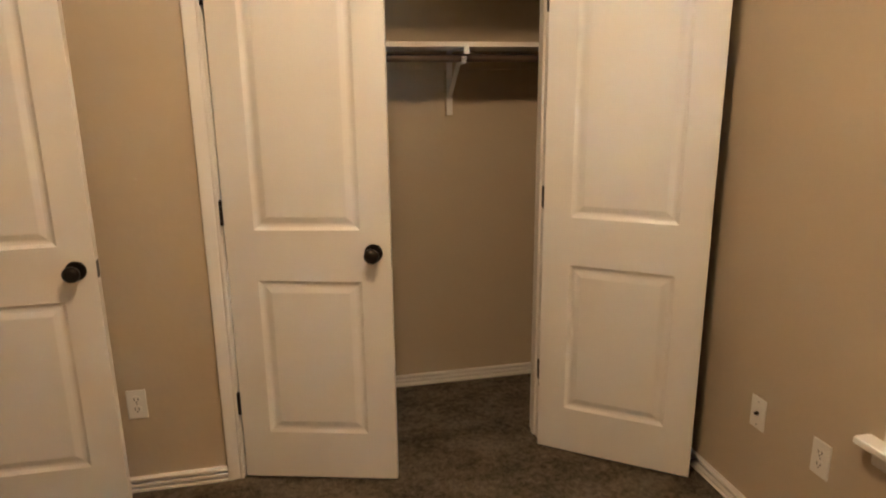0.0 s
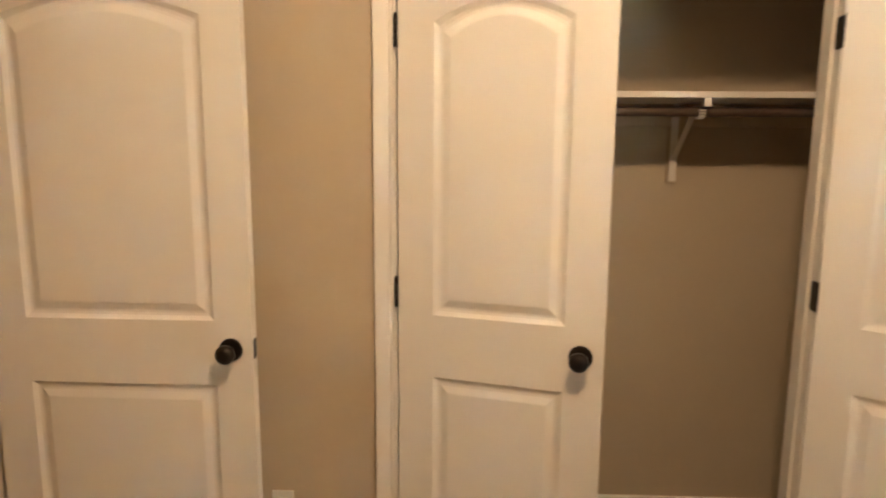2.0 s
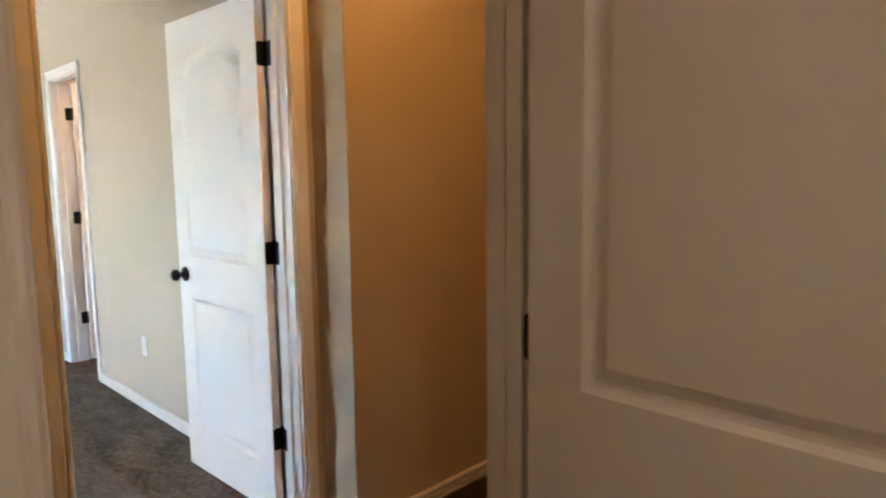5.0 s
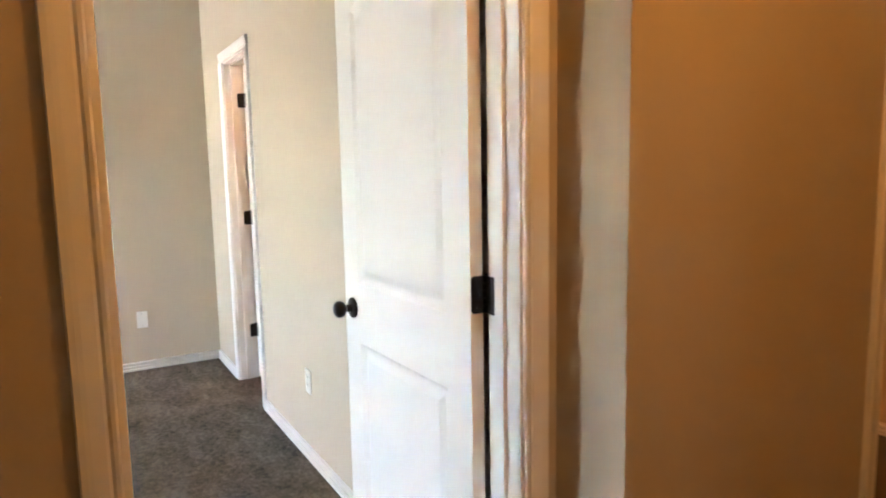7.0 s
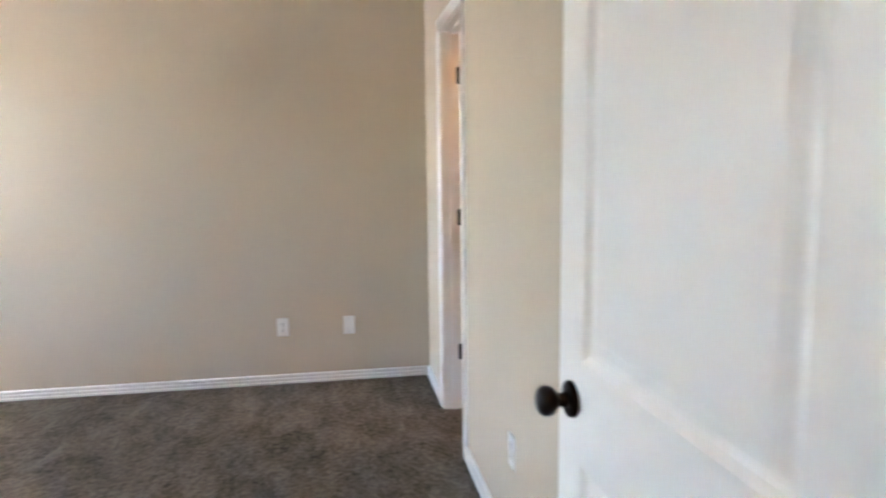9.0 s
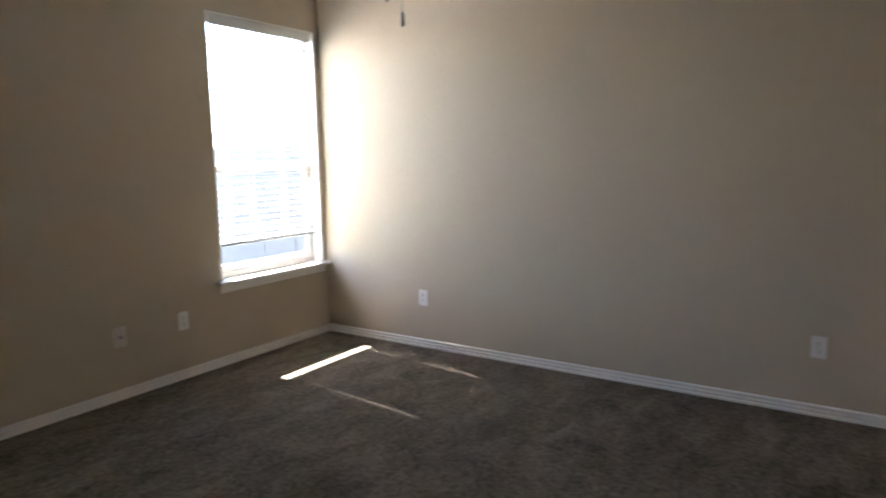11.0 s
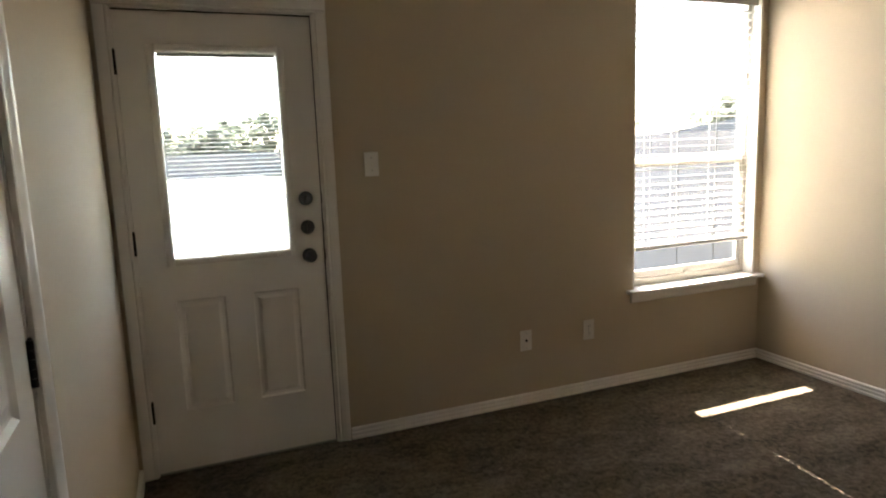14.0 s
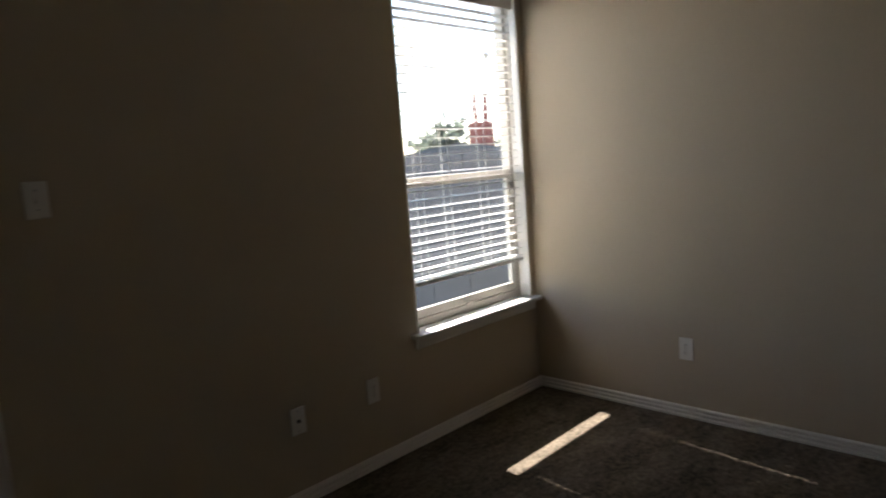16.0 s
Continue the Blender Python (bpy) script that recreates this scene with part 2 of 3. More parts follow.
def baseboard(x0, y0, x1, y1, nx, ny):
    bm = add_prism(bmesh.new(), BASE, (x0, y0, 0), (x1, y1, 0), (nx, ny, 0), (0, 0, 1))
    return tagged(mesh_object("baseboard", bm, WHITE), "white painted moulded baseboard with a double ridge", "baseboard", kind="structure")


CAS = 0.060            # width of the casings
for run in (
    (-1.447, 2.90, -0.36, 2.90, 0, -1), (1.467, 2.90, 0.99, 2.90, 0, -1), (1.48, -1.0, 1.48, 2.887, -1, 0), (-1.46, -1.0, -1.46, 1.96, 1, 0), (-1.447, -1.0, 1.467, -1.0, 0, 1),
    (-0.85, 3.56, 1.48, 3.56, 0, -1), (1.48, 3.01, 1.48, 3.547, -1, 0),
    (-2.85, 3.28, -2.627, 3.28, 0, -1), (-2.64, 3.28, -2.64, 4.195, 1, 0), (-2.64, 4.89, -2.64, 5.95, 1, 0), (-2.85, -1.0, -2.85, 0.65, 1, 0), (-2.85, 1.56, -2.85, 2.34, 1, 0),
    (-1.58, -1.0, -1.58, 1.96, -1, 0), (-1.58, 2.86, -1.58, 5.95, -1, 0), (-4.20, 5.80, -2.76, 5.80, 0, -1),
    (-6.642, 3.28, -6.085, 3.28, 0, -1), (-5.395, 3.28, -2.983, 3.28, 0, -1), (-6.655, -1.0, -6.655, 3.28, 1, 0), (-6.642, -1.0, -3.94, -1.0, 0, 1),
    (-2.97, -0.99, -2.97, 0.65, -1, 0), (-2.97, 1.56, -2.97, 2.34, -1, 0),
):
    baseboard(*run)

CASING = [(0, 0), (0, 0.010), (0.004, 0.013), (0.010, 0.013), (0.015, 0.009), (0.020, 0.012), (0.040, 0.017), (0.048, 0.018), (0.057, 0.018), (CAS, 0.015), (CAS, 0)]


def door_frame(m, w, h, thick, front=True, back=True, stop=0.036, stop_side=1):
    """Jambs, stops and casings round an opening of clear width w. Local x runs along the wall, y into it."""
    ob = thing("door_frame", "white painted door jamb with moulded casing", "door frame", m, kind="structure")
    j = 0.015
    for x0, x1 in ((-j, 0), (w, w + j)):
        part("jamb", box(x0, 0.001, 0, x1, thick - 0.001, h + j), WHITE, ob)
    part("head_jamb", box(0, 0.001, h, w, thick - 0.001, h + j), WHITE, ob)
    s0 = stop if stop_side > 0 else thick - stop - 0.034
    for x0, x1 in ((0, 0.010), (w - 0.010, w)):
        part("door_stop_strip", box(x0, s0, 0, x1, s0 + 0.034, h - 0.01, 0.002), WHITE, ob)
    part("door_stop_strip", box(0, s0, h - 0.01, w, s0 + 0.034, h, 0.002), WHITE, ob)
    for want, y, out in ((front, 0.0, -1), (back, thick, 1)):
        if want:
            bm = add_prism(bmesh.new(), CASING, (-0.006, y, 0), (-0.006, y, h + 0.006), (-1, 0, 0), (0, out, 0))
            part("casing", bm, WHITE, ob)
            bm = add_prism(bmesh.new(), CASING, (w + 0.006, y, 0), (w + 0.006, y, h + 0.006), (1, 0, 0), (0, out, 0))
            part("casing", bm, WHITE, ob)
            bm = add_prism(bmesh.new(), CASING, (-0.006 - CAS, y, h + 0.006), (w + 0.006 + CAS, y, h + 0.006), (0, 0, 1), (0, out, 0))
            part("head_casing", bm, WHITE, ob)
    return ob


# ---- doors ----
def panel_ring(x0, x1, z0, z1, rise, inset, y):
    """Outline of a panel, drawn in by inset; with a rise its top is an arch."""
    a, b, c, d = x0 + inset, x1 - inset, z0 + inset, z1 - inset
    pts = [(a, y, c), (b, y, c)]
    if rise:
        for i in range(17):
            u = i / 16
            pts.append((b + (a - b) * u, y, d + rise * (1 - (2 * u - 1) ** 2)))
    else:
        pts += [(b, y, d), (a, y, d)]
    return pts


def leaf_mesh(w, h, t, panels, z0=0.012):
    """A moulded door leaf; local x from the hinge edge, y through its thickness."""
    bm = bmesh.new()
    rims = []
    for y, into in ((0.0, 1), (t, -1)):
        rim = [bm.verts.new(p) for p in ((0, y, z0), (w, y, z0), (w, y, h), (0, y, h))]
        edges = [bm.edges.new((rim[i], rim[(i + 1) % 4])) for i in range(4)]
        rims.append(rim)
        for x0, x1, pz0, pz1, rise in panels:
            last = None
            for inset, deep in ((0, 0), (0.005, 0.0035), (0.012, 0.0080), (0.019, 0.0095), (0.026, 0.0090), (0.044, 0.0030), (0.048, 0.0022)):
                ring = [bm.verts.new(p) for p in panel_ring(x0, x1, pz0, pz1, rise, inset, y + into * deep)]
                k = len(ring)
                if last is None:
                    edges += [bm.edges.new((ring[i], ring[(i + 1) % k])) for i in range(k)]
                else:
                    for i in range(k):
                        bm.faces.new((last[i], last[(i + 1) % k], ring[(i + 1) % k], ring[i]))
                last = ring
            bm.faces.new(last)
        bmesh.ops.triangle_fill(bm, use_beauty=True, use_dissolve=False, edges=edges)
    for i in range(4):
        bm.faces.new((rims[0][i], rims[0][(i + 1) % 4], rims[1][(i + 1) % 4], rims[1][i]))
    return bm


def two_panels(w):
    s = 0.108
    return [(s, w - s, 0.205, 0.818, 0), (s, w - s, 1.008, 1.835, 0.055)]


KNOB = [(0.0335, 0), (0.0335, 0.004), (0.031, 0.008), (0.016, 0.011), (0.0125, 0.016), (0.0125, 0.027), (0.017, 0.031), (0.0245, 0.037), (0.0275, 0.046), (0.0272, 0.053), (0.023, 0.061), (0.014, 0.066), (0.004, 0.0675)]


def knob(parent, x, y, z, out):
    """Knob with its rose on a face at y; out is -1 or 1."""
    m = pose(x, y, z, 90 if out < 0 else -90)
    k = part("knob", lathe(KNOB[3:], m, 24), BRONZE, parent, "round oil-rubbed bronze knob", True)
    part("rose", lathe(KNOB[:4], m, 24), BRONZE, k, "", True)
    return k


def rounded_plate(x0, x1, y0, y1, z0, z1, round_y):
    """A thin plate in the yz plane whose two corners at round_y are rounded."""
    r, pts = 0.010, []
    far = y0 if abs(y1 - round_y) < abs(y0 - round_y) else y1
    near, turn = (y1, -1) if far == y0 else (y0, 1)
    pts.append((far, z0))
    for i in range(6):
        a = radians(i * 18)
        pts.append((near + turn * r * (1 - math.sin(a)), z0 + r * (1 - math.cos(a))))
    for i in range(6):
        a = radians(90 - i * 18)
        pts.append((near + turn * r * (1 - math.sin(a)), z1 - r * (1 - math.cos(a))))
    pts.append((far, z1))
    return add_prism(bmesh.new(), pts, (x0, 0, 0), (x1, 0, 0), (0, 1, 0), (0, 0, 1))


def hinge(parent, x, y, z, plate_y0, plate_y1, tall=0.089, plate_x=0.0):
    """A butt hinge: knuckle at (x, y) and a plate on the edge of the leaf, reaching to the knuckle."""
    bm = bmesh.new()
    for i in range(5):
        add_lathe(bm, [(0.0062, z - tall / 2 + i * tall / 5 + 0.0006), (0.0062, z - tall / 2 + (i + 1) * tall / 5 - 0.0006)], Matrix.Translation((x, y, 0)), 12)
    add_lathe(bm, [(0.0035, z + tall / 2), (0.0045, z + tall / 2 + 0.003), (0.002, z + tall / 2 + 0.005)], Matrix.Translation((x, y, 0)), 12)
    ob = part("hinge", bm, BRONZE, parent, "dark bronze butt hinge", True)
    lo, hi = min(plate_y0, plate_y1), max(plate_y0, plate_y1)
    away = lo if abs(y - lo) > abs(y - hi) else hi
    plate = rounded_plate(plate_x - 0.0016, plate_x, min(lo, y), max(hi, y), z - tall / 2, z + tall / 2, away)
    part("hinge_plate", plate, BRONZE, ob)
    for k in (-0.030, 0.0, 0.030):
        side = plate_x - 0.0016 if plate_x <= 0 else plate_x
        part("screw", lathe([(0.0042, 0), (0.0034, 0.0007)], pose(side, (lo + hi) / 2 + (0.006 if k == 0 else -0.004), z + k, 0, -90 if plate_x <= 0 else 90, 0), 10), BRONZE, ob)
    return ob


HINGES = (0.325, 1.070, 1.815)


def door(name, label, m, w, knuckle_y, knobs=(-1, 1), mirror=False, latch=True):
    """A two-panel arch-top leaf. knuckle_y: the y of the hinge knuckles, before one face or behind the other."""
    t = 0.035
    ob = thing(name, label, "door", m, kind="structure")
    sx = -1 if mirror else 1
    bm = leaf_mesh(w, 2.032, t, two_panels(w))
    if mirror:
        bmesh.ops.scale(bm, vec=(-1, 1, 1), verts=bm.verts)
    part("leaf", bm, DOORW, ob, "moulded white door leaf with two panels")
    for z in HINGES:
        hinge(ob, -0.004 * sx, knuckle_y, z, 0.001, t - 0.001, plate_x=-0.0003 if not mirror else 0.0020)
    for side in knobs:
        knob(ob, sx * (w - 0.062), 0.0 if side < 0 else t, 0.925, side)
    if latch:
        x = sx * w
        part("latch_plate", box(min(x, x + sx * 0.0015), 0.006, 0.896, max(x, x + sx * 0.0015), t - 0.006, 0.954), BRONZE, ob, "dark bronze latch plate")
    return ob


def jamb_plates(frame_ob, x, y0, y1, near):
    """Hinge plates let into the jamb face at x."""
    for z in HINGES:
        part("hinge_plate", rounded_plate(x - 0.0008, x + 0.0008, y0, y1, z - 0.0445, z + 0.0445, near), BRONZE, frame_ob, "dark bronze hinge plate")


# bedroom door, swung fully open
f = door_frame(pose(-1.46, 2.02, 0, 0, 0, 90), 0.78, 2.035, 0.12)
jamb_plates(f, 0.7795, -0.004, 0.034, 0.034)
door("door_1", "white two-panel arch-top bedroom door standing wide open", pose(-1.456, 2.762, 0, 0, 0, -0.6), 0.762, 0.041)
# closet doors, ajar
f = door_frame(pose(-0.30, 2.90, 0), 1.23, 2.035, 0.11)
jamb_plates(f, 1.2295, -0.004, 0.030, 0.030)
door("door_2", "white two-panel arch-top closet door, ajar", pose(-0.294, 2.886, 0, 0, 0, -15.5), 0.60, -0.006, knobs=(-1,), latch=False)
door("door_3", "white two-panel arch-top closet door, wide open", pose(0.905, 2.842, 0, 0, 0, -37), 0.61, 0.041, knobs=(1,), latch=False)
# door of the second bedroom, swung open into it
f = door_frame(pose(-2.85, 2.40, 0, 0, 0, 90), 0.78, 2.035, 0.12, stop_side=-1)
jamb_plates(f, 0.7795, 0.083, 0.130, 0.083)
door("door_4", "white two-panel arch-top door open into the room", pose(-2.990, 3.142, 0, 0, 0, 1.2), 0.735, 0.041, mirror=True)
# closed closet door in the same wall
door_frame(pose(-2.85, 0.71, 0, 0, 0, 90), 0.79, 2.035, 0.12, stop=0.04)
door("door_5", "white two-panel arch-top closet door, closed", pose(-2.932, 0.722, 0, 0, 0, 90), 0.762, 0.041)
# linen closet door, open inwards
f = door_frame(pose(-6.022, 3.28, 0), 0.565, 2.035, 0.11, stop_side=-1)
jamb_plates(f, 0.0005, 0.076, 0.114, 0.076)
door("door_6", "white two-panel closet door swung open inside the closet", pose(-5.985, 3.400, 0, 0, 0, 88), 0.55, 0.041)
# bathroom door, open inwards
f = door_frame(pose(-2.64, 4.255, 0, 0, 0, 90), 0.575, 2.035, 0.12, stop_side=-1)
part("strike_plate", box(0.573, 0.085, 0.895, 0.5745, 0.115, 0.955), BRONZE, f, "dark bronze strike plate")
door("door_7", "white two-panel bathroom door swung open", pose(-2.780, 4.312, 0, 0, 0, 180), 0.555, 0.041)


# ---- entry door with a glazed upper half ----
def entry_door(m):
    """Steel half-lite door; local x from the hinge edge, y into the wall, front face at y = 0."""
    w, h, t = 0.806, 2.031, 0.044
    ob = thing("door_8", "white half-glazed exterior door, closed, with enclosed mini blinds", "door", m, kind="structure")
    gx0, gx1, gz0, gz1 = 0.150, 0.645, 0.990, 1.865
    bm = bmesh.new()
    rim, holes = [(0, 0.012), (w, 0.012), (w, h), (0, h)], [[(gx0, gz0), (gx1, gz0), (gx1, gz1), (gx0, gz1)]]
    rims, glazed = [], []
    for y, into in ((0.0, 1), (t, -1)):
        ring = [bm.verts.new((x, y, z)) for x, z in rim]
        edges = [bm.edges.new((ring[i], ring[(i + 1) % 4])) for i in range(4)]
        rims.append(ring)
        hole = [bm.verts.new((x, y, z)) for x, z in holes[0]]
        edges += [bm.edges.new((hole[i], hole[(i + 1) % 4])) for i in range(4)]
        glazed.append(hole)
        for px0, px1 in ((0.135, 0.345), (0.465, 0.675)):
            last = None
            for inset, deep in ((0, 0), (0.008, 0.006), (0.020, 0.006), (0.034, 0.001), (0.036, 0.001)):
                k = [bm.verts.new(p) for p in panel_ring(px0, px1, 0.29, 0.80, 0, inset, y + into * deep)]
                if last is None:
                    edges += [bm.edges.new((k[i], k[(i + 1) % 4])) for i in range(4)]
                else:
                    for i in range(4):
                        bm.faces.new((last[i], last[(i + 1) % 4], k[(i + 1) % 4], k[i]))
                last = k
            bm.faces.new(last)
        bmesh.ops.triangle_fill(bm, use_beauty=True, use_dissolve=False, edges=edges)
    for pair in (rims, glazed):
        for i in range(4):
            bm.faces.new((pair[0][i], pair[0][(i + 1) % 4], pair[1][(i + 1) % 4], pair[1][i]))
    part("leaf", bm, DOORW, ob, "white steel door leaf with two lower panels")
    # raised frame round the glass
    lip = [(0, 0), (0.004, 0.010), (0.012, 0.014), (0.024, 0.012), (0.032, 0.006), (0.034, 0)]
    for side, out, name in ((0.0, -1, "glass_frame"), (t, 1, "glass_frame")):
        g = bmesh.new()
        add_prism(g, lip, (gx0, side, gz0 - 0.034), (gx0, side, gz1 + 0.034), (-1, 0, 0), (0, out, 0))
        add_prism(g, lip, (gx1, side, gz0 - 0.034), (gx1, side, gz1 + 0.034), (1, 0, 0), (0, out, 0))
        add_prism(g, lip, (gx0, side, gz0), (gx1, side, gz0), (0, 0, -1), (0, out, 0))
        add_prism(g, lip, (gx0, side, gz1), (gx1, side, gz1), (0, 0, 1), (0, out, 0))
        part(name, g, DOORW, ob)
    for y in (0.004, t - 0.008):
        pane = part("pane", box(gx0, y, gz0, gx1, y + 0.004, gz1), GLASS, ob, "clear glass pane")
        pane.visible_shadow = False
    # mini blinds between the panes, drawn part of the way down
    blind = part("mini_blind_rail", box(gx0 + 0.006, 0.015, 1.196, gx1 - 0.006, 0.029, 1.204, 0.002), SLAT, ob, "white bottom rail of the enclosed blind")
    z = 1.2085
    share = None
    while z < gz1 - 0.012:
        if share is None:
            b = bmesh.new()
            add_prism(b, [(-0.0064, -0.0006), (0, 0.0010), (0.0064, -0.0006), (0.0064, 0.0001), (0, 0.0017), (-0.0064, 0.0001)], (gx0 + 0.008, 0, 0), (gx1 - 0.008, 0, 0), (0, 1, 0), (0, 0, 1))
            slat = part("mini_blind_slat", b, SLAT, ob)
            share = slat.data
        else:
            slat = new("mini_blind_slat", share)
            slat.parent = ob
        slat.location = (0, 0.022, z)
        slat.rotation_euler = (radians(20), 0, 0)
        z += 0.0185
    part("mini_blind_head", box(gx0 + 0.004, 0.013, gz1 - 0.014, gx1 - 0.004, 0.031, gz1 - 0.001, 0.002), SLAT, ob)
    # locks and knob
    for z, shape in ((1.218, "deadbolt"), (1.083, "deadbolt"), (0.950, "knob")):
        mm = pose(w - 0.070, -0.001, z, 90)
        if shape == "knob":
            k = part("knob", lathe(KNOB[3:], mm, 24), PEWTER, ob, "round dark pewter knob", True)
            part("rose", lathe(KNOB[:4], mm, 24), PEWTER, k, "", True)
        else:
            d = part("deadbolt", lathe([(0.033, 0), (0.033, 0.006), (0.029, 0.014), (0.022, 0.018), (0.020, 0.019)], mm, 24), PEWTER, ob, "round dark pewter deadbolt", True)
            part("thumb_turn", box(w - 0.076, -0.034, z - 0.016, w - 0.064, -0.016, z + 0.016, 0.003), PEWTER, d)
        part("latch_plate", box(w + 0.0004, -0.006, z - 0.028, w + 0.006, 0.03, z + 0.028, 0.001), BRONZE, ob, "dark bronze latch plate")
    for z in (0.305, 1.066, 1.822):
        hinge(ob, -0.004, -0.006, z, 0.001, t - 0.001, 0.100)
    # dark strips set into the edge gap in place of its shade
    part("gap_shade", box(w + 0.0012, 0.010, 0.012, w + 0.0062, 0.040, h + 0.001), RUBBER, ob, "dark strip standing for the shade in the door gap")
    part("gap_shade", box(0.0, 0.010, h + 0.0012, w + 0.0062, 0.040, h + 0.0078), RUBBER, ob, "dark strip standing for the shade in the door gap")
    part("sweep", box(0.004, 0.004, 0.002, w - 0.004, t - 0.004, 0.012), RUBBER, ob, "dark rubber door sweep")
    return ob


door_frame(pose(-3.052, -1.00, 0, 0, 0, 180), 0.815, 2.040, 0.14, back=False, stop=0.0485)
entry_door(pose(-3.0545, -1.004, 0, 0, 0, 180))
slab("threshold", -3.866, -1.16, 0.0005, -3.053, -1.006, 0.0115, STEEL, "metal door threshold", "threshold")


# ---- windows with blinds ----
def window(name, m, w, h, sill_z):
    """Vinyl single-hung window with sill and apron; local x along the wall, y outwards from the room face."""
    ob = thing(name, "single-hung vinyl window, frame colour darkened for shade, white sill and apron", "window", m, kind="structure")
    y0, y1 = 0.075, 0.135
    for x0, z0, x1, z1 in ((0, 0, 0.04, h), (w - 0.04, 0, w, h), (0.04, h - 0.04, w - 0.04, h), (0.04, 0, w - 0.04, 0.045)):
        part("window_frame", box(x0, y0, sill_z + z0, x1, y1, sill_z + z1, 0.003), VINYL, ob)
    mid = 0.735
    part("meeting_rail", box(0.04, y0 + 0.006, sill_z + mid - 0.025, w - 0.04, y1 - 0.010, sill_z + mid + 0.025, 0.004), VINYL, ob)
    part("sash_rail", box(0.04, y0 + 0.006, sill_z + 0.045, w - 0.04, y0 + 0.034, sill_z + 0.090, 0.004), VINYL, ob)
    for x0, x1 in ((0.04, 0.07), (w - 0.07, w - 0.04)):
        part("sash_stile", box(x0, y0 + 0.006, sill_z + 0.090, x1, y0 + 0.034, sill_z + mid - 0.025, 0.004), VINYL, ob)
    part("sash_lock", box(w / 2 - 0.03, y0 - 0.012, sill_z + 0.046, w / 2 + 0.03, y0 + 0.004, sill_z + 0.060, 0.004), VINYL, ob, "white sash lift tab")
    for z0, z1, y in ((0.090, mid - 0.025, y0 + 0.016), (mid + 0.025, h - 0.04, y1 - 0.03)):
        pane = part("pane", box(0.05, y, sill_z + z0, w - 0.05, y + 0.005, sill_z + z1), GLASS, ob, "clear glass pane")
        pane.visible_shadow = False
    part("window_sill", box(-0.045, -0.055, sill_z - 0.018, w + 0.035, y0, sill_z + 0.003, 0.005), WHITE, ob, "white painted window sill")
    apron = [(0, 0), (0.010, 0), (0.014, 0.010), (0.014, 0.035), (0.018, 0.042), (0.018, 0.056), (0, 0.056)]
    part("apron", add_prism(bmesh.new(), apron, (-0.015, 0, sill_z - 0.0745), (w + 0.012, 0, sill_z - 0.0745), (0, -1, 0), (0, 0, 1)), WHITE, ob, "white moulded apron under the sill")
    # painted reveal lining, head and sides
    for x0, z0, x1, z1 in ((0, 0.003, 0.012, h), (w - 0.012, 0.003, w, h)):
        part("reveal", box(x0 - 0.001, 0.001, sill_z + z0, x1, y0, sill_z + z1), WHITE, ob)
    part("reveal", box(0.012, 0.001, sill_z + h - 0.012, w - 0.012, y0, sill_z + h), WHITE, ob)
    return ob


def blind(m, w, top, bottom, label, tilt=0.0):
    """Faux-wood blind with 50 mm slats; local x along the window, y from the room side outwards."""
    ob = thing("window_blind", label, "blind", m)
    part("head_rail", box(0, 0.004, top - 0.045, w, 0.058, top, 0.003), SLAT, ob)
    part("valance", box(-0.004, -0.006, top - 0.062, w + 0.004, 0.003, top + 0.002, 0.003), SLAT, ob, "white valance strip")
    part("bottom_rail", box(0, 0.006, bottom, w, 0.056, bottom + 0.020, 0.004), SLAT, ob)
    cords = (0.085, w - 0.085)
    bm = bmesh.new()
    d0, d1, th = -0.025, 0.025, 0.0028
    add_box(bm, 0, d0, 0, w, -0.0072, th)
    add_box(bm, 0, 0.0072, 0, w, d1, th)
    at = 0
    for c in (*cords, None):
        end = c - 0.0028 if c else w
        add_box(bm, at, -0.0072, 0, end, 0.0072, th)
        at = (c or 0) + 0.0028
    first = part("slat", bm, SLAT, ob)
    mesh = first.data
    z, rng = bottom + 0.0735, random.Random(11)
    first.location = (0, 0.031, bottom + 0.030)
    first.rotation_euler = (radians(tilt), 0, 0)
    while z < top - 0.065:
        s = new("slat", mesh)
        s.parent = ob
        s.location = (0, 0.031 + rng.uniform(-0.0015, 0.0015), z + rng.uniform(-0.0015, 0.0015))
        s.rotation_euler = (radians(tilt + rng.uniform(-1.2, 1.2)), rng.uniform(-0.0012, 0.0012), 0)
        z += 0.0435
    for c in cords:
        for y in (0.0045, 0.0575):
            part("ladder_cord", box(c + 0.0070, y - 0.0008, bottom + 0.020, c + 0.0090, y + 0.0008, top - 0.045), CORD, ob)
    for c in (w / 3, 2 * w / 3):
        for y in (0.0045, 0.0575):
            part("ladder_cord", box(c - 0.0013, y - 0.0009, bottom + 0.020, c + 0.0013, y + 0.0009, top - 0.045), CORD, ob)
    part("wand", lathe([(0.004, top - 0.75), (0.0045, top - 0.74), (0.0045, top - 0.07), (0.003, top - 0.06)], Matrix.Translation((w - 0.05, -0.012, 0)), 8), CORD, ob, "white tilt wand")
    for dx in (0.0, 0.022):
        part("pull_cord", lathe([(0.0015, top - 0.30), (0.0015, top - 0.062)], Matrix.Translation((w * 0.70 + dx, -0.011, 0)), 6), CORD, ob)
        part("tassel", lathe([(0.002, top - 0.30), (0.006, top - 0.31), (0.007, top - 0.345), (0.003, top - 0.348)], Matrix.Translation((w * 0.70 + dx, -0.011, 0)), 8), CORD, ob)
    return ob


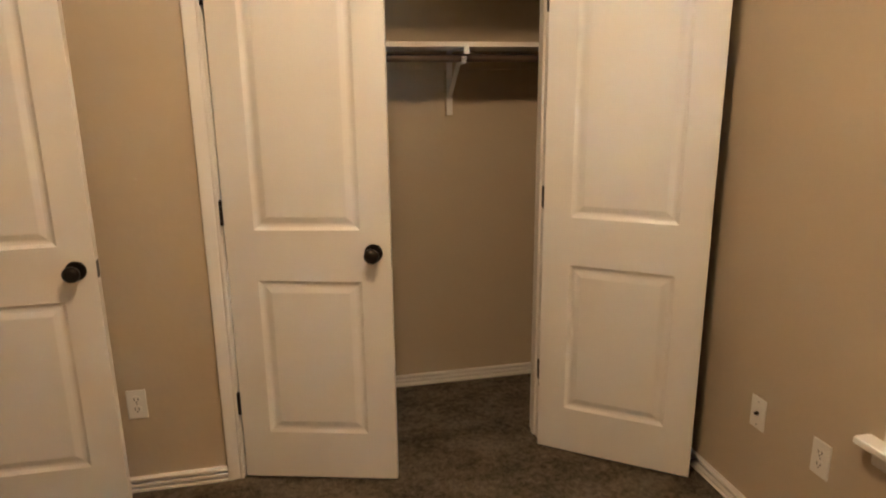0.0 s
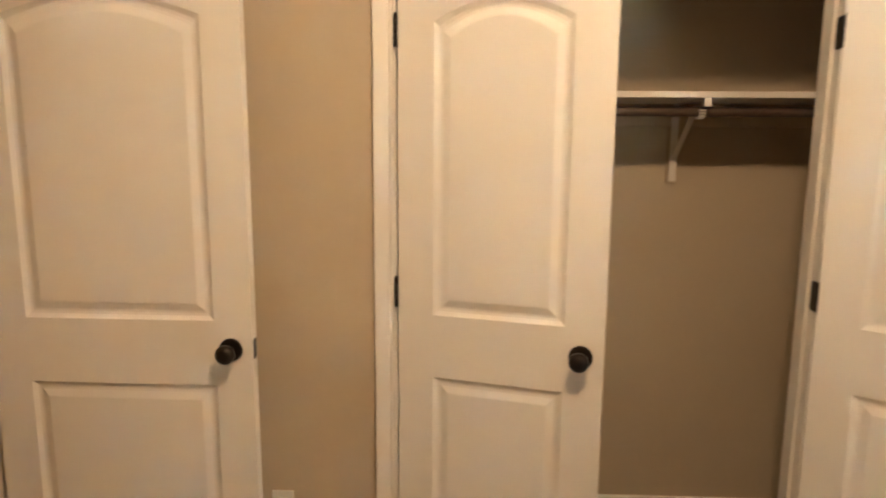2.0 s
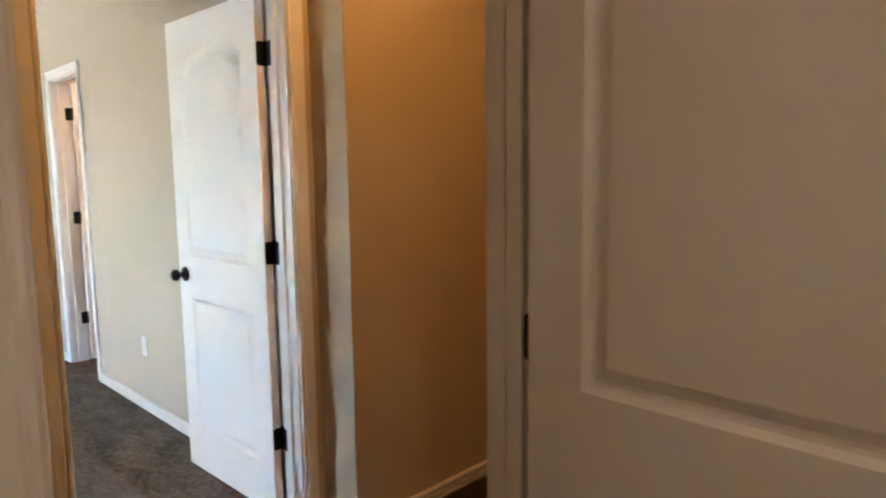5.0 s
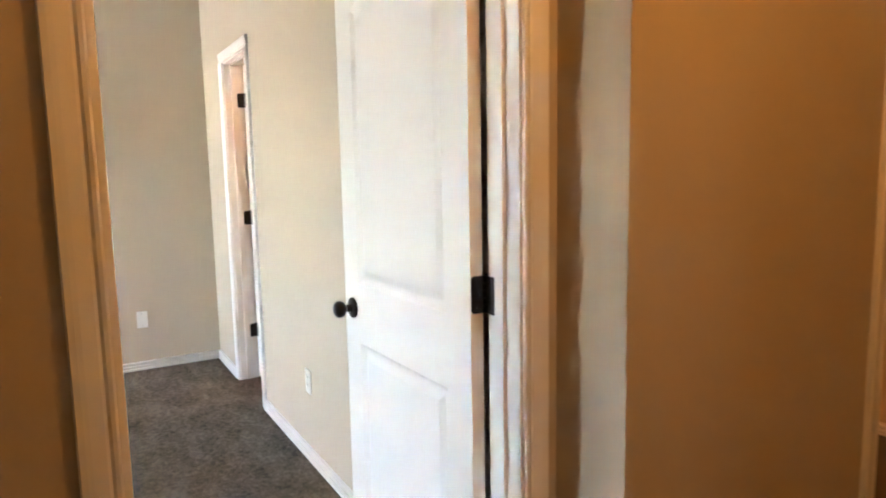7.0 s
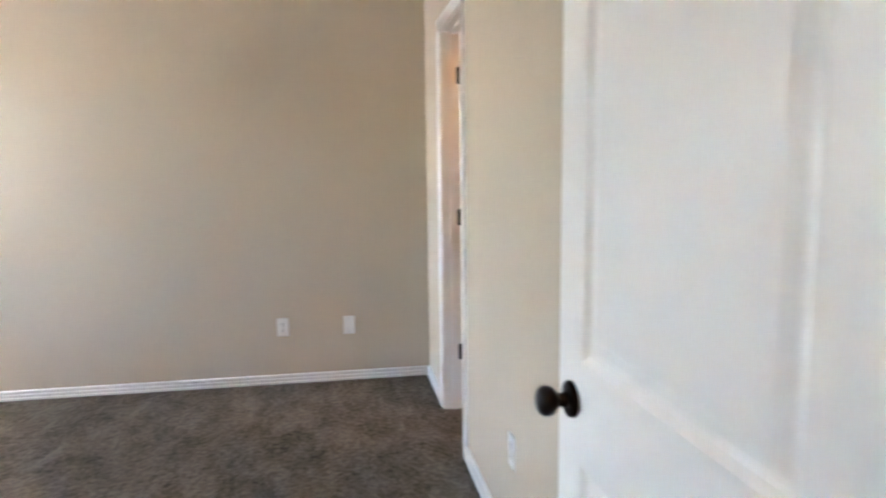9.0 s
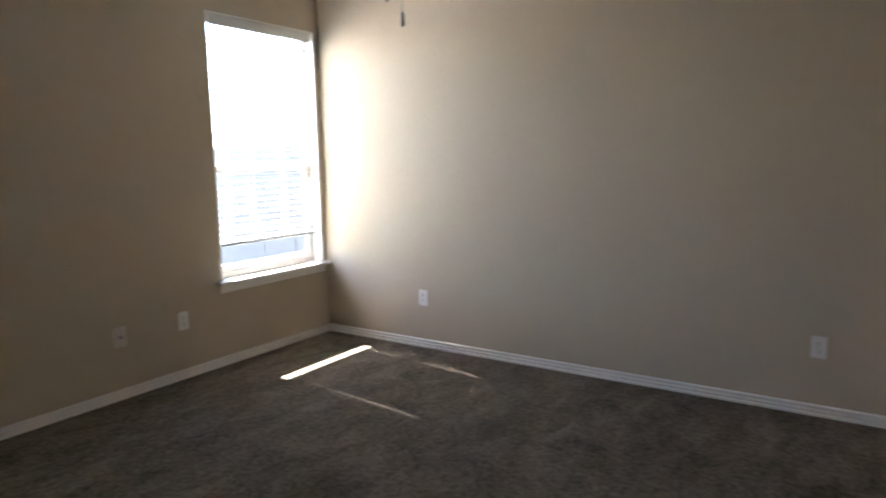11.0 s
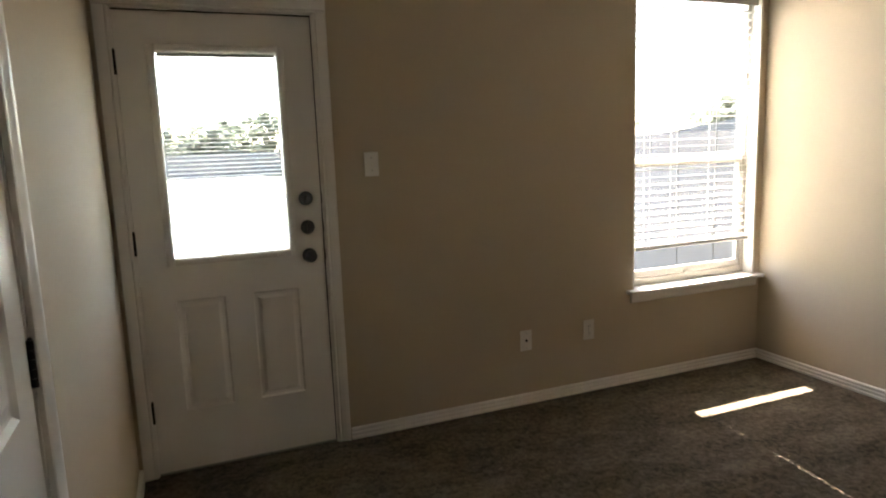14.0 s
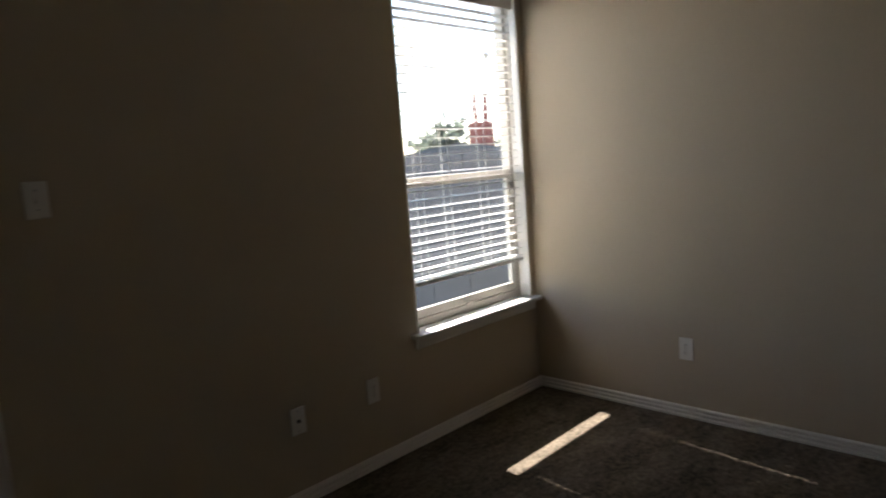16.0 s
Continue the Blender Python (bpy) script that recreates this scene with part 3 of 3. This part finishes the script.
WIN_Z, WIN_H = 0.56, 1.72
window("window_1", pose(-5.66, -1.00, 0, 0, 0, 180), 0.95, WIN_H, WIN_Z)
blind(pose(-5.690, -1.005, 0, 0, 0, 180), 0.875, 2.262, 0.785, "white faux-wood blind with open slats, stopping above the sill")
window("window_2", pose(1.48, 1.77, 0, 0, 0, -90), 0.92, WIN_H, WIN_Z)
blind(pose(1.486, 1.740, 0, 0, 0, -90), 0.86, 2.262, 0.60, "white faux-wood blind with closed slats, let down", -73)


# ---- closet shelf and rod ----
shelf = tagged(mesh_object("closet_shelf", box(-0.85, 3.205, 1.660, 1.479, 3.559, 1.680, 0.002), WHITE), "white painted closet shelf board on wall cleats", "shelf")
cleat = tagged(mesh_object("shelf_cleat", box(-0.85, 3.541, 1.575, 1.479, 3.5595, 1.6595, 0.003), PAINT), "tan painted wooden cleat under the closet shelf", "cleat")
rod = tagged(mesh_object("closet_rod", lathe([(0.0165, 0), (0.0165, 2.327)], pose(-0.849, 3.275, 1.618, 0, 90, 0), 16), ROD, True), "dark brown closet hanging rod under the shelf", "rod")
bracket = thing("shelf_bracket", "white metal shelf and rod bracket screwed to the closet wall", "bracket", pose(0.69, 3.541, 0))
part("wall_plate", box(-0.014, -0.003, 1.37, 0.014, 0.0, 1.655, 0.001), WHITE, bracket)
part("wall_block", box(-0.020, 0.0004, 1.365, 0.020, 0.0186, 1.574, 0.002), PAINT, bracket, "tan painted wooden block behind the bracket")
arm = bmesh.new()
add_prism(arm, [(-0.010, 0), (0.010, 0), (0.010, 0.004), (-0.010, 0.004)], (0, -0.004, 1.455), (0, -0.225, 1.640), (1, 0, 0), (0, -0.64, -0.77))
part("brace", arm, WHITE, bracket)
part("top_arm", box(-0.010, -0.325, 1.6545, 0.010, -0.003, 1.6597, 0.001), WHITE, bracket)
part("front_tab", box(-0.012, -0.332, 1.632, 0.012, -0.326, 1.664, 0.002), WHITE, bracket)
hook = bmesh.new()
for i in range(9):
    a = radians(170 + i * 25)
    y, z = -0.266 + 0.021 * math.cos(a), 1.618 + 0.021 * math.sin(a)
    add_box(hook, -0.010, y - 0.006, z - 0.003, 0.010, y + 0.006, z + 0.003)
part("rod_hook", hook, WHITE, bracket, "white curved rod hook")


# ---- wall plates ----
def wall_plate(name, m, kind, label, category):
    """A plate on a wall; local x across, z up from its middle, -y out of the wall."""
    ob = thing(name, label, category, m)
    part("cover_plate", box(-0.035, -0.006, -0.0575, 0.035, 0, 0.0575, 0.003), PLASTIC, ob)
    if kind == "duplex":
        for z in (-0.0195, 0.0195):
            r = part("receptacle", lathe([(0.0165, 0), (0.0165, 0.0022)], pose(0, -0.006, z, 90), 20), PLASTIC, ob)
            for x, k in ((-0.0065, 0.0052), (0.0065, 0.0044)):
                part("slot", box(x - 0.0015, -0.0087, z - k + 0.003, x + 0.0015, -0.0080, z + k + 0.003), DARKP, r)
            part("ground_hole", lathe([(0.0026, 0), (0.0026, 0.0005)], pose(0, -0.0081, z - 0.0085, 90), 10), DARKP, r)
        part("screw", lathe([(0.003, 0), (0.0025, 0.0012)], pose(0, -0.006, 0, 90), 10), STEEL, ob)
    elif kind == "coax":
        part("coax_socket", lathe([(0.0075, 0), (0.0075, 0.003), (0.0048, 0.003), (0.0048, 0.011), (0.002, 0.011)], pose(0, -0.006, 0, 90), 14), BRONZE, ob, "dark coaxial socket")
    elif kind == "switch":
        part("toggle_frame", box(-0.006, -0.0075, -0.0125, 0.006, -0.006, 0.0125), PLASTIC, ob)
        part("toggle", box(-0.0042, -0.018, -0.010, 0.0042, -0.0075, 0.002, 0.002), PLASTIC, ob)
    elif kind == "jack":
        part("jack_insert", box(-0.0165, -0.0078, -0.033, 0.0165, -0.006, 0.033, 0.0006), PLASTIC, ob)
    if kind != "duplex":
        for z in (-0.042, 0.042) if kind != "switch" else (-0.030, 0.030):
            part("screw", lathe([(0.003, 0), (0.0025, 0.0012)], pose(0, -0.006, z, 90), 10), STEEL, ob)
    return ob


OUT = "white duplex power outlet low on the tan wall"
COAX = "white plate with a dark coaxial socket on the tan wall"
wall_plate("power_outlet", pose(-0.665, 2.90, 0.36), "duplex", OUT, "outlet")
wall_plate("coax_plate", pose(1.48, 2.243, 0.40, 0, 0, -90), "coax", COAX, "wall plate")
wall_plate("power_outlet", pose(1.48, 1.960, 0.395, 0, 0, -90), "duplex", OUT, "outlet")
wall_plate("power_outlet", pose(-6.655, -0.085, 0.36, 0, 0, 90), "duplex", OUT, "outlet")
wall_plate("power_outlet", pose(-6.655, 2.36, 0.36, 0, 0, 90), "duplex", OUT, "outlet")
wall_plate("jack_plate", pose(-6.655, 2.768, 0.355, 0, 0, 90), "jack", "white blank jack plate low on the tan wall", "wall plate")
wall_plate("power_outlet", pose(-4.616, 3.28, 0.385), "duplex", OUT, "outlet")
wall_plate("coax_plate", pose(-4.942, -1.0, 0.362, 0, 0, 180), "coax", COAX, "wall plate")
wall_plate("power_outlet", pose(-5.352, -1.0, 0.366, 0, 0, 180), "duplex", OUT, "outlet")
wall_plate("power_outlet", pose(-2.97, 0.28, 0.40, 0, 0, -90), "duplex", OUT, "outlet")
wall_plate("light_switch", pose(-4.115, -1.0, 1.362, 0, 0, 180), "switch", "white toggle light switch beside the glazed door", "switch")


# ---- small fittings ----
stop = thing("door_stop", "spring door stop with a dark tip on the baseboard", "door stop", pose(1.467, 2.53, 0.045, 0, -90, 0))
part("base", lathe([(0.010, 0), (0.010, 0.004), (0.006, 0.006)], Matrix(), 12), STEEL, stop)
coil = bmesh.new()
for i in range(14):
    add_lathe(coil, [(0.0062, 0.006 + i * 0.0042), (0.0074, 0.0075 + i * 0.0042), (0.0062, 0.009 + i * 0.0042)], Matrix(), 12)
part("spring", coil, STEEL, stop, "coiled steel spring", True)
part("tip", lathe([(0.009, 0.064), (0.010, 0.068), (0.010, 0.078), (0.007, 0.081)], Matrix(), 12), RUBBER, stop, "dark rubber tip")

ring = thing("towel_ring", "dark bronze towel ring on the bathroom wall", "towel ring", pose(-3.57, 5.80, 1.40))
part("mount", lathe([(0.024, 0), (0.024, 0.008), (0.012, 0.012), (0.012, 0.045), (0.008, 0.048)], pose(0, 0, 0.07, 90), 16), BRONZE, ring, "", True)
hoop = bmesh.new()
loops = []
for i in range(24):
    a = 2 * math.pi * i / 24
    c = Vector((0.078 * math.sin(a), -0.04, -0.012 + 0.078 * math.cos(a)))
    out = Vector((math.sin(a), 0, math.cos(a)))
    loops.append([hoop.verts.new(c + out * 0.005 * math.cos(b) + Vector((0, 1, 0)) * 0.005 * math.sin(b)) for b in (0, 1.05, 2.09, 3.14, 4.19, 5.24)])
for i in range(24):
    p, q = loops[i], loops[(i + 1) % 24]
    for k in range(6):
        hoop.faces.new((p[k], p[(k + 1) % 6], q[(k + 1) % 6], q[k]))
part("hoop", hoop, BRONZE, ring, "", True)


def dome_light(x, y, glow):
    ob = thing("ceiling_light", "round frosted glass ceiling light, out of view, switched on", "ceiling light", pose(x, y, CEILING))
    part("pan", lathe([(0.15, 0), (0.155, -0.012), (0.150, -0.022), (0.06, -0.024)], Matrix(), 28), STEEL, ob, "", True)
    part("shade", lathe([(0.142, -0.0245), (0.138, -0.055), (0.115, -0.090), (0.070, -0.112), (0.015, -0.120)], Matrix(), 28), glow, ob, "lit frosted glass bowl", True)
    part("finial", lathe([(0.010, -0.1195), (0.010, -0.130), (0.004, -0.138)], Matrix(), 12), STEEL, ob)
    return ob


dome_light(-2.12, 3.20, GLOW_HALL)
dome_light(-3.5, 4.9, GLOW_BATH)
dome_light(0.15, 1.45, GLOW_ROOM)
# unseen extra light, no known fixture: only warms the linen closet jamb
dome_light(-5.35, 3.82, GLOW_JAMB)

# ceiling fan, of which the pull chains hang into view
fan = thing("ceiling_fan", "white ceiling fan with two hanging pull chains", "ceiling fan", pose(-4.81, 1.13, CEILING))
part("canopy", lathe([(0.07, 0), (0.068, -0.03), (0.03, -0.06), (0.014, -0.062)], Matrix(), 24), WHITE, fan, "", True)
part("downrod", lathe([(0.013, -0.06), (0.013, -0.20)], Matrix(), 12), WHITE, fan)
part("motor", lathe([(0.05, -0.19), (0.12, -0.21), (0.135, -0.25), (0.13, -0.31), (0.07, -0.345), (0.055, -0.40), (0.02, -0.415)], Matrix(), 28), WHITE, fan, "", True)
for i in range(5):
    b = box(0.20, -0.065, -0.305, 0.66, 0.065, -0.297, 0.003)
    add_box(b, 0.11, -0.016, -0.303, 0.24, 0.016, -0.2975)
    bmesh.ops.rotate(b, cent=(0, 0, -0.30), matrix=Matrix.Rotation(radians(11), 3, "X"), verts=b.verts)
    bmesh.ops.rotate(b, cent=(0, 0, 0), matrix=Matrix.Rotation(radians(20 + 72 * i), 3, "Z"), verts=b.verts)
    part("blade", b, WHITE, fan)
for dx, dy, end in ((0.0, 0.03, -0.90), (0.0, -0.035, -0.81)):
    ch = part("pull_chain", lathe([(0.0013, -0.40), (0.0013, end)], Matrix.Translation((dx, dy, 0)), 6), STEEL, fan, "thin metal pull chain")
    part("fob", lathe([(0.002, end), (0.0065, end - 0.006), (0.0065, end - 0.045), (0.003, end - 0.05)], Matrix.Translation((dx, dy, 0)), 10), STEEL, ch, "small grey pull fob")


# ---- outside ----
ground = tagged(mesh_object("ground", box(-400, -600, -0.30, 400, 300, -0.14), GRASS), "dry green-grey yard grass", "ground", kind="structure")
slab("patio", -5.0, -4.2, -0.139, -1.5, -1.14, -0.03, CONCRETE, "pale concrete patio slab by the house", "patio")
slab("driveway", -9.0, -45.5, -0.139, 9.0, -4.25, -0.09, CONCRETE, "pale concrete drive behind the house", "driveway")
# added slab, never in view: blocks the sun patch through the door glass
porch = slab("sun_block_slab", -4.75, -2.52, 2.46, -2.35, -1.141, 2.56, WHITE, "unseen white slab added to keep sun off the glazed door", "porch roof")
# unseen overhang, added so the upper slats of the blind fall in shade
slab("eave", -6.95, -1.44, 2.50, -4.76, -1.141, 2.60, WHITE, "unseen white eave slab added to shade the top blind slats", "eave")
fence = thing("fence", "grey weathered board fence along the side of the yard", "fence")
shared = None
random.seed(4)
for i in range(150):
    y = -1.5 - i * 0.165
    if shared is None:
        ob = part("fence_board", box(-0.009, -0.0825, 0, 0.009, 0.0825, 1.645), FENCE, fence)
        shared = ob.data
    else:
        ob = new("fence_board", shared)
        ob.parent = fence
    ob.location = (-8.0 + random.uniform(-0.006, 0.006), y, -0.16 + random.uniform(-0.01, 0.01))
for z in (0.2, 0.85, 1.4):
    part("fence_rail", box(-8.055, -26.2, z, -8.012, -1.4, z + 0.085), FENCE, fence)
far_fence = thing("fence", "grey board fence far behind the yard", "fence")
panel = None
for i in range(26):
    if panel is None:
        ob = part("fence_panel", box(-1.19, -0.02, 0, 1.19, 0.02, 1.7), FENCE, far_fence)
        panel = ob.data
    else:
        ob = new("fence_panel", panel)
        ob.parent = far_fence
    ob.location = (-40 + i * 2.4, -46, -0.145 + random.uniform(-0.01, 0.01))


def tree(x, y, tall, wide, seed):
    rng = random.Random(seed)
    ob = thing("tree", "broad green summer tree beyond the fence", "tree", pose(x, y, -0.14), group="trees beyond the fence")
    b = bmesh.new()
    add_lathe(b, [(0.20, -0.02), (0.14, tall * 0.2), (0.11, tall * 0.45), (0.04, tall * 0.8)], Matrix(), 8)
    for i in range(6):
        a = rng.uniform(0, 6.28)
        m = Matrix.Translation((0, 0, tall * rng.uniform(0.3, 0.55))) @ Euler((0, rng.uniform(0.5, 1.0), a)).to_matrix().to_4x4()
        add_lathe(b, [(0.07, 0), (0.02, wide * 0.6)], m, 6)
    part("trunk", b, BARK, ob)
    crown = bmesh.new()
    for i in range(46):
        a, r = rng.uniform(0, 6.28), wide * math.sqrt(rng.random()) * 0.9
        z = tall * (0.20 + 0.70 * rng.random() * (1 - 0.6 * (r / wide) ** 2))
        centre = Vector((r * math.cos(a), r * math.sin(a), z))
        size = rng.uniform(0.35, 0.75) * wide * 0.34
        for k in range(26):
            p = centre + Vector((rng.gauss(0, 1), rng.gauss(0, 1), rng.gauss(0, 0.75))) * size * 0.62
            n = Vector((rng.gauss(0, 1), rng.gauss(0, 1), rng.gauss(0, 1))).normalized()
            u = n.orthogonal().normalized() * rng.uniform(0.16, 0.34)
            v = n.cross(u) * 0.7
            crown.faces.new([crown.verts.new(p + q) for q in (u, v, -u, -v)])
    part("crown", crown, LEAF, ob)
    return ob


for i, (x, y, tall, wide) in enumerate(((-19, -52, 5.0, 3.2), (-14.2, -50, 4.6, 3.0), (-10.1, -53, 5.4, 3.2), (-6.0, -50, 4.7, 3.0), (-2.0, -52, 5.2, 3.0), (2.2, -51, 4.7, 3.0), (7.0, -53, 5.3, 3.2),
                                          (-19, -25, 3.6, 2.2), (-23, -27, 4.0, 2.6), (-31, -24, 4.4, 2.8), (-27, -32, 4.6, 2.8), (-36, -21, 4.4, 2.8))):
    tree(x, y, tall, wide, i)

house = thing("neighbour_house", "low red brick house with grey roof and twin chimney pots", "house", pose(-26.5, -19.5, -0.14, 0, 0, 40))
part("wall", box(-4, -3, 0, 4, 3, 1.75), BRICK, house)
rb = bmesh.new()
add_prism(rb, [(-3.4, 0), (3.4, 0), (0, 0.55)], (-4.3, 0, 1.75), (4.3, 0, 1.75), (0, 1, 0), (0, 0, 1))
part("roof", rb, ROOF, house)
ch = part("chimney", box(0.4, 0.45, 2.0, 1.3, 1.55, 3.2, 0.02), BRICK, house, "red brick chimney")
for y in (0.76, 1.24):
    part("chimney_pot", lathe([(0.12, 3.2), (0.10, 4.4), (0.12, 4.5)], Matrix.Translation((0.85, y, 0)), 12), BRICK, ch)


# ---- hall boards ----
hall = bpy.data.objects["floor_hall_base"]
random.seed(7)
board = None
for row in range(11):
    y = -1.0 - random.uniform(0, 0.9)
    x = -2.925 + row * 0.1278
    while y < 5.95:
        a, b = max(y, -1.0), min(y + 1.2, 5.95)
        y += 1.2
        if b - a < 0.05:
            continue
        if board is None:
            bm = box(0, 0, -0.0155, 0.1258, 1, 0, 0.0)
            top = [e for e in bm.edges if all(v.co.z > -0.001 for v in e.verts)]
            bmesh.ops.bevel(bm, geom=top, offset=0.0012, segments=1, affect="EDGES")
            ob = part("floorboard", bm, DARKWOOD, hall)
            board = ob.data
        else:
            ob = new("floorboard", board)
            ob.parent = hall
        ob.location = (x, a, random.uniform(-0.0006, 0.0002))
        ob.scale = (1, b - a - 0.002, 1)
slab("threshold_strip", -2.965, 2.401, 0.0005, -2.925, 3.179, 0.007, TRIMWOOD, "dark wooden threshold strip between boards and carpet", "threshold")
slab("threshold_strip", -1.545, 2.021, 0.0005, -1.505, 2.799, 0.007, TRIMWOOD, "dark wooden threshold strip between boards and carpet", "threshold")
